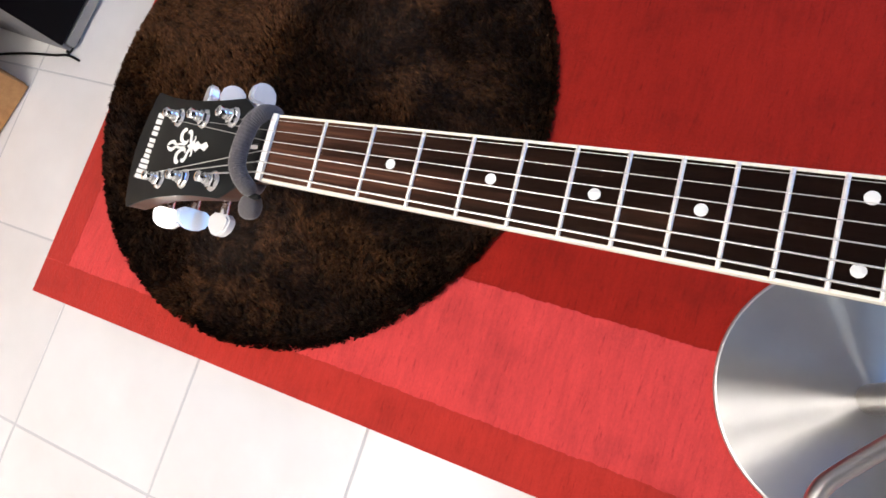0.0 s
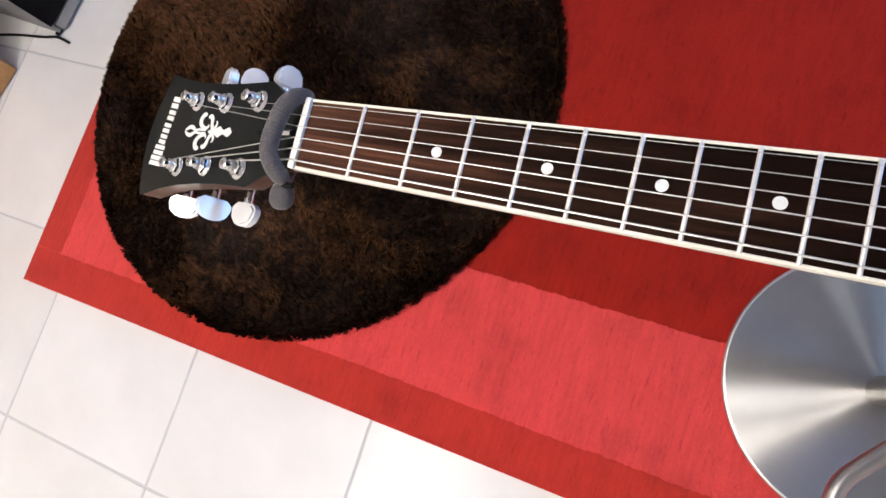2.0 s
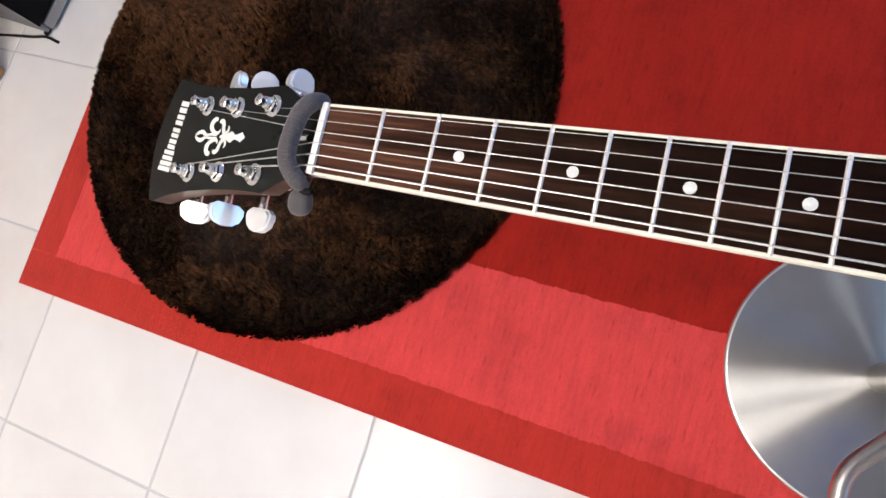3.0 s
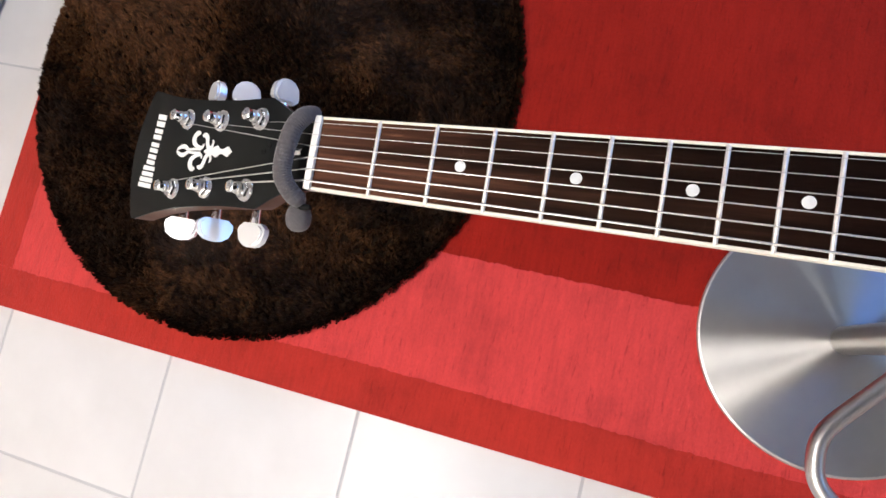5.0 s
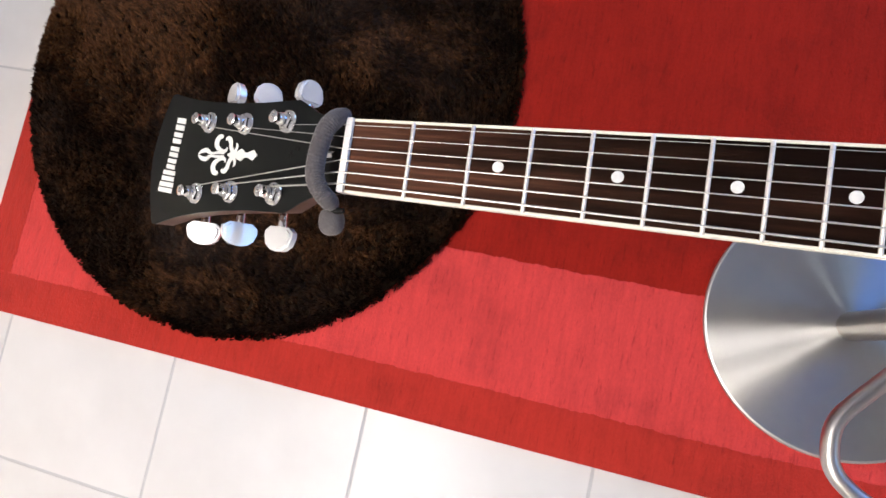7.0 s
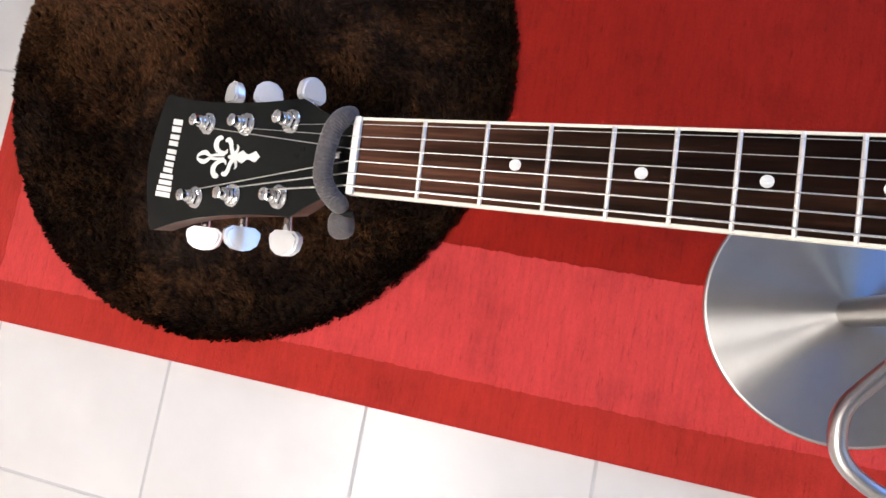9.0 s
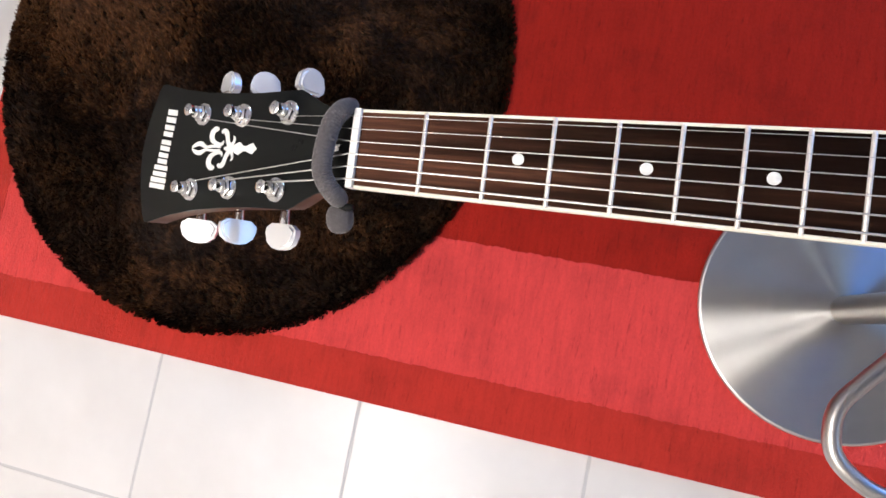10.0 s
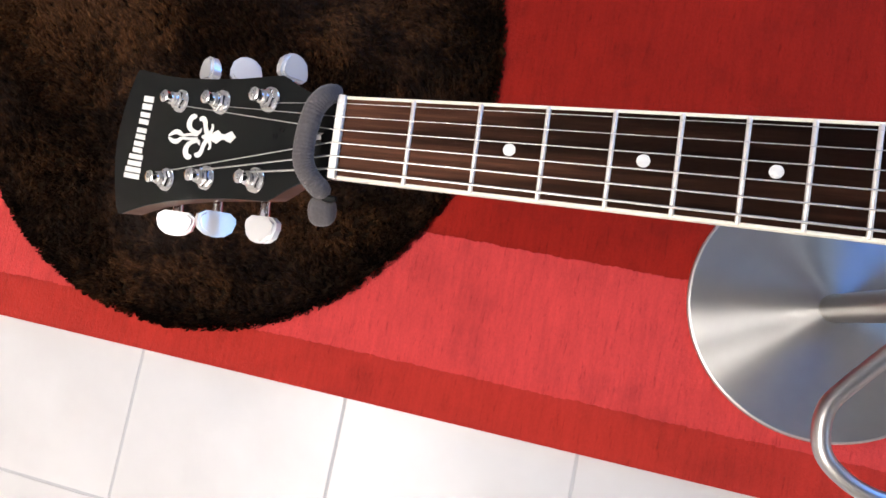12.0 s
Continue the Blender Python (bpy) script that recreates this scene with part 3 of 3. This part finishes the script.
NUT_Y = (-0.0163, -0.0098, -0.0033, 0.0032, 0.0097, 0.0163)
GAUGE = (0.00056, 0.00045, 0.00036, 0.00028, 0.00020, 0.00015)
POST_OF = (0, 1, 2, 5, 4, 3)
for y, r, k in zip(NUT_Y, GAUGE, POST_OF):
    px, py, s, _ = POSTS[k]
    inner = py - s * 0.0033
    foot = HEAD @ Vector((px + 0.0005, inner, 0.0062))
    grow = 0.0143 * (1 if y > 0 else -1) * abs(y) / 0.0163
    line = [foot, Vector((-0.0028, y, 0.0022)), Vector((0.0012, y, 0.0022)), Vector((0.31, y + 0.31 * grow, 0.0040)), Vector((0.622, y + 0.622 * grow, 0.0105)), Vector((0.69, y + 0.622 * grow, 0.004))]
    part("guitar_string", tube(line, r, 8), STRING, G)


def guitar_body(g):
    """The hollow body behind the neck, with its bridge and tailpiece."""
    side = [(0.385, 0.055), (0.352, 0.082), (0.347, 0.108), (0.372, 0.136), (0.43, 0.150), (0.49, 0.143), (0.545, 0.128), (0.60, 0.134), (0.67, 0.172), (0.74, 0.196), (0.81, 0.180), (0.86, 0.115), (0.877, 0.0)]
    up = [(p.x, p.y) for p in spline([(a, b, 0) for a, b in side], 6)]
    outline = up + [(a, -b) for a, b in up[-2::-1]]
    bm = prism(outline, -0.0585, -0.014, 0.004)
    part("body", bm, BLACK_FACE, g, "black semi-hollow body")
    part("bridge", new_box((0.614, -0.04, -0.014), (0.630, 0.04, 0.0098), 0.002), CHROME, g)
    part("tailpiece", new_box((0.680, -0.05, -0.014), (0.700, 0.05, 0.0045), 0.004), CHROME, g)


guitar_body(G)


def hair_tie():
    t = root("hair_tie", GUITAR, "grey ribbed elastic hair tie wrapped over the strings behind the nut", "hair tie")
    pts = [(-13.0, 25.0, -14), (-6.5, 22.6, -1.8), (-8.0, 18.2, 5.0), (-11.5, 10.5, 7.6), (-13.8, -4.0, 7.9), (-13.4, -15.0, 7.2), (-9.4, -22.6, 4.6), (-5.5, -27.0, 0.0), (-13.0, -25.5, -13), (-20, -18, -24), (-22, 0, -27), (-20, 18, -24)]
    line = spline([(a / 1000, b / 1000, c / 1000) for a, b, c in pts], 26, True)
    part("elastic_band", tube(line, lambda i: (0.0033 + 0.0019 * min(1, max(0, (i - 14) / 36), ) * min(1, max(0, (196 - i) / 20))) * (1 + 0.026 * math.cos(i * math.pi / 2)), 16, True), GREY_KNIT, t)
    part("clasp", tube([Vector((-0.0065, -0.0302, -0.001)), Vector((-0.002, -0.0308, -0.001)), Vector((0.0025, -0.0304, -0.001))], lambda i: (0.0014, 0.0020, 0.0014)[i], 10), BLACK_RUBBER, t, "small black metal clasp")
    bead = bmesh.new()
    bmesh.ops.create_uvsphere(bead, u_segments=28, v_segments=18, radius=1.0)
    for v in bead.verts:
        c = v.co
        c.x, c.y = math.copysign(abs(c.x) ** 0.8, c.x), math.copysign(abs(c.y) ** 0.85, c.y)
        v.co = Vector((c.x * 0.0074, c.y * 0.0080, c.z * 0.0058))
    part("end_loop", bead, GREY_KNIT, t, "flattened grey end of the tie", m=Matrix.Translation((-0.006, -0.0366, -0.005)) @ Matrix.Rotation(radians(8), 4, "Z"))


hair_tie()

# ---- furniture at the carpet's short side ----
FURN = FLOOR @ Matrix.Translation((-0.188, 0.574, 0)) @ Matrix.Rotation(radians(-5), 4, "Z")


def media_cabinet():
    """Origin at the floor corner; its front looks along +x, its length runs along +y."""
    c = root("media_cabinet", FURN, "glossy black media cabinet with grey metal plinth and side", "cabinet")
    part("body", new_box((-0.44, 0.006, 0.038), (-0.012, 0.80, 0.70), 0.003), BLACK_GLOSS, c)
    part("front_panel", new_box((-0.0115, -0.0068, 0.040), (-0.004, 0.77, 0.68), 0.002), BLACK_GLOSS, c, "black glossy front panel")
    part("plinth", new_box((-0.43, 0.004, 0.010), (0.0, 0.80, 0.036), 0.004), GREY_METAL, c, "grey aluminium plinth")
    part("side_panel", new_box((-0.44, -0.006, 0.010), (-0.0125, 0.0035, 0.70), 0.002), PALE_GREY, c, "pale grey side panel")
    for x in (-0.40, -0.03):
        for y in (0.03, 0.76):
            part("foot", lathe([(0.0, 0.0), (0.016, 0.0), (0.016, 0.0095), (0.0, 0.0095)], 16), BLACK_RUBBER, c, m=Matrix.Translation((x, y, 0)))


def cable():
    pts = [(-0.62, 0.49, 0.0035), (-0.46, 0.525, 0.0035), (-0.36, 0.543, 0.0035), (-0.26, 0.553, 0.0035), (-0.215, 0.560, 0.0035), (-0.168, 0.552, 0.0035)]
    c = root("cable", FLOOR, "thin black cable lying on the tiled floor", "cable")
    part("lead", tube(spline(pts, 10), 0.0034, 10), BLACK_RUBBER, c)
    part("plug", tube([Vector((-0.212, 0.563, 0.0075)), Vector((-0.209, 0.575, 0.0080)), Vector((-0.206, 0.590, 0.0080))], lambda i: (0.0045, 0.0068, 0.0060)[i], 12), BLACK_RUBBER, c)


def wooden_cabinet():
    m = FLOOR @ Matrix.Translation((-0.298, 0.459, 0)) @ Matrix.Rotation(radians(-12), 4, "Z")
    b = root("wooden_cabinet", m, "honey coloured pine cabinet standing on the tiles", "cabinet")
    part("carcass", new_box((-0.42, -0.60, 0.0), (-0.019, 0.0, 0.50), 0.003), PINE, b)
    part("door", new_box((-0.0185, -0.597, 0.004), (0.0, -0.003, 0.497), 0.003), PINE, b)
    part("top_board", new_box((-0.43, -0.61, 0.5005), (0.006, 0.008, 0.522), 0.004), PINE, b)


media_cabinet()
cable()
wooden_cabinet()


# ---- the red carpet ----
def zone(name, rects, z, mat, parent, label, waver):
    """Slabs in the floor frame whose long edges waver a little; waver names those edges (0 low v, 1 high v, 2 low u, 3 high u)."""
    rng = random.Random(name)
    bm = bmesh.new()
    for (u0, v0, u1, v1), loose in zip(rects, waver):
        def edge(a, b, k):
            n = max(2, int((Vector(b) - Vector(a)).length / 0.005))
            out, drift = [], 0.0
            for i in range(n):
                drift = 0.80 * drift + rng.gauss(0, 0.0004)
                push = drift + rng.gauss(0, 0.0008) if (k in loose and 0 < i) else 0.0
                q = Vector(a).lerp(Vector(b), i / n)
                out.append((q.x, q.y + push) if k < 2 else (q.x + push, q.y))
            return out
        outline = edge((u0, v0), (u1, v0), 0) + edge((u1, v0), (u1, v1), 3) + edge((u1, v1), (u0, v1), 1) + edge((u0, v1), (u0, v0), 2)
        prism(outline, 0.0, z, bm=bm)
    return part(name, bm, mat, parent, label, shade=False)


def carpet():
    c = root("carpet", FLOOR, "red woven wool carpet with lighter and darker bands", "carpet")
    L, W, y0 = 2.30, 1.60, -0.011
    a, b, d, e = 0.0745, 0.0700, 0.268, 0.2963
    zone("border", [(0, y0, L, b), (0, W - b, L, W), (0, b + 0.0012, a, W - b - 0.0012), (L - a, b + 0.0012, L, W - b - 0.0012)], 0.0080, RED_DARK, c, "darker red carpet border", ((1,), (0,), (3,), (2,)))
    zone("band", [(0.001, b - 0.006, L - 0.001, W - b + 0.006)], 0.0074, RED_LIGHT, c, "lighter red carpet band", ((),))
    zone("field", [(d, e, L - d, W - e)], 0.0080, RED_FIELD, c, "deep red carpet field", ((0, 1, 2, 3),))


carpet()


# ---- the round shaggy rug ----
def round_rug():
    rad = 0.5305
    r = root("round_rug", FLOOR @ Matrix.Translation((0.5275, 0.572, 0.008)), "round dark brown shaggy rug lying on the red carpet", "rug")
    part("backing", lathe([(0.0, 0.0), (rad - 0.014, 0.0), (rad - 0.009, 0.003), (rad - 0.014, 0.008), (rad - 0.034, 0.0125), (0.0, 0.0135)], 120), FUR_BASE, r)
    rng = np.random.default_rng(7)
    locks, per = 20000, 13      # hairs stand together in locks
    n = locks * per
    rc = (rad - 0.003) * np.sqrt(rng.random(locks))
    rc[:2000] = rad - 0.001 - 0.012 * rng.random(2000)      # the cut edge is dense
    rc = np.repeat(rc, per)
    tc = np.repeat(rng.random(locks) * 2 * np.pi, per)
    spread, turn = 0.0052 * np.sqrt(rng.random(n)), rng.random(n) * 2 * np.pi
    x, y = rc * np.cos(tc) + spread * np.cos(turn), rc * np.sin(tc) + spread * np.sin(turn)
    rr, th = np.hypot(x, y), np.arctan2(y, x)
    lock_lean = np.repeat(rng.normal(0, 0.55, locks), per)
    lock_long = np.repeat(np.where(np.arange(locks) < 2000, 0.85, rng.uniform(0.8, 1.2, locks)), per)

    def waves(seed, lo, hi, count=14):
        g = np.random.default_rng(seed)
        out = np.zeros(n)
        for _ in range(count):
            k = g.uniform(lo, hi)
            a = g.uniform(0, 2 * np.pi)
            out += np.sin(k * (x * np.cos(a) + y * np.sin(a)) + g.uniform(0, 2 * np.pi))
        return out / math.sqrt(count / 2)

    lean_a = 1.4 * waves(1, 5, 16) + 0.5 * waves(2, 30, 70) + lock_lean + rng.normal(0, 0.22, n) + 2.2
    lean = np.clip(0.60 + 0.25 * waves(3, 8, 25) + rng.normal(0, 0.18, n), 0.05, 1.0)
    edge = np.clip((rr - (rad - 0.035)) / 0.03, 0, 1)
    lx, ly = np.cos(lean_a) * lean * (1 - 0.8 * edge) + 0.40 * edge * np.cos(th), np.sin(lean_a) * lean * (1 - 0.8 * edge) + 0.40 * edge * np.sin(th)
    length = rng.uniform(0.014, 0.018, n) * lock_long * (1 - 0.40 * edge)
    width = rng.uniform(0.0007, 0.0014, n)
    dz = np.sqrt(np.clip(1 - np.minimum(lx ** 2 + ly ** 2, 0.92), 0.08, 1))
    face = rng.random(n) * 2 * np.pi
    sx, sy = np.cos(face) * width, np.sin(face) * width
    z0 = np.where(rr > rad - 0.012, 0.001 + 0.006 * rng.random(n), 0.0120)
    base = np.stack([x, y, z0], 1)
    side = np.stack([sx, sy, np.zeros(n)], 1)
    mid = base + np.stack([lx * 0.35, ly * 0.35, dz * 0.62], 1) * length[:, None]
    gather = np.stack([-spread * np.cos(turn), -spread * np.sin(turn), np.zeros(n)], 1) * (0.62 - 0.5 * edge)[:, None]
    tip = base + np.stack([lx, ly, dz * 0.95], 1) * length[:, None] + gather
    verts = np.stack([base - side, base + side, mid - side * 0.9, mid + side * 0.9, tip], 1).reshape(-1, 3)
    i0 = np.arange(n) * 5
    quads = np.stack([i0, i0 + 1, i0 + 3, i0 + 2], 1)
    tris = np.stack([i0 + 2, i0 + 3, i0 + 4], 1)
    me = bpy.data.meshes.new("shag")
    me.vertices.add(len(verts))
    me.vertices.foreach_set("co", verts.ravel())
    loops = np.concatenate([quads.ravel(), tris.ravel()])
    me.loops.add(len(loops))
    me.loops.foreach_set("vertex_index", loops)
    me.polygons.add(2 * n)
    me.polygons.foreach_set("loop_start", np.concatenate([np.arange(n) * 4, 4 * n + np.arange(n) * 3]))
    me.update(calc_edges=True)
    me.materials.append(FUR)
    ob = new("shag", me)
    ob.parent = r
    tagged(ob, "dense brown shaggy pile", kind="stuff")


round_rug()


# ---- the tiled floor ----
def tiled_floor():
    slab = part("floor", new_box((ROOM_U0, ROOM_V0, -0.05), (ROOM_U1, ROOM_V1, -0.0010)), GROUT, shade=False)
    slab.matrix_world = FLOOR
    tagged(slab, "beige white glazed square floor tiles with grey joints", "floor", kind="structure")
    s, j = 0.40, 0.0025
    me = mesh_of("tile", new_box((j, j, -0.02), (s - j, s - j, 0.0), 0.0008, 1), TILE)
    for i in range(-4, 9):
        for k in range(-4, 7):
            u, v = 0.10 + s * i, -0.291 + s * k
            if u + s < ROOM_U0 or u > ROOM_U1 or v + s < ROOM_V0 or v > ROOM_V1:
                continue
            t = new("tile", me)
            t.parent = slab
            t.location = (u, v, 0)


tiled_floor()
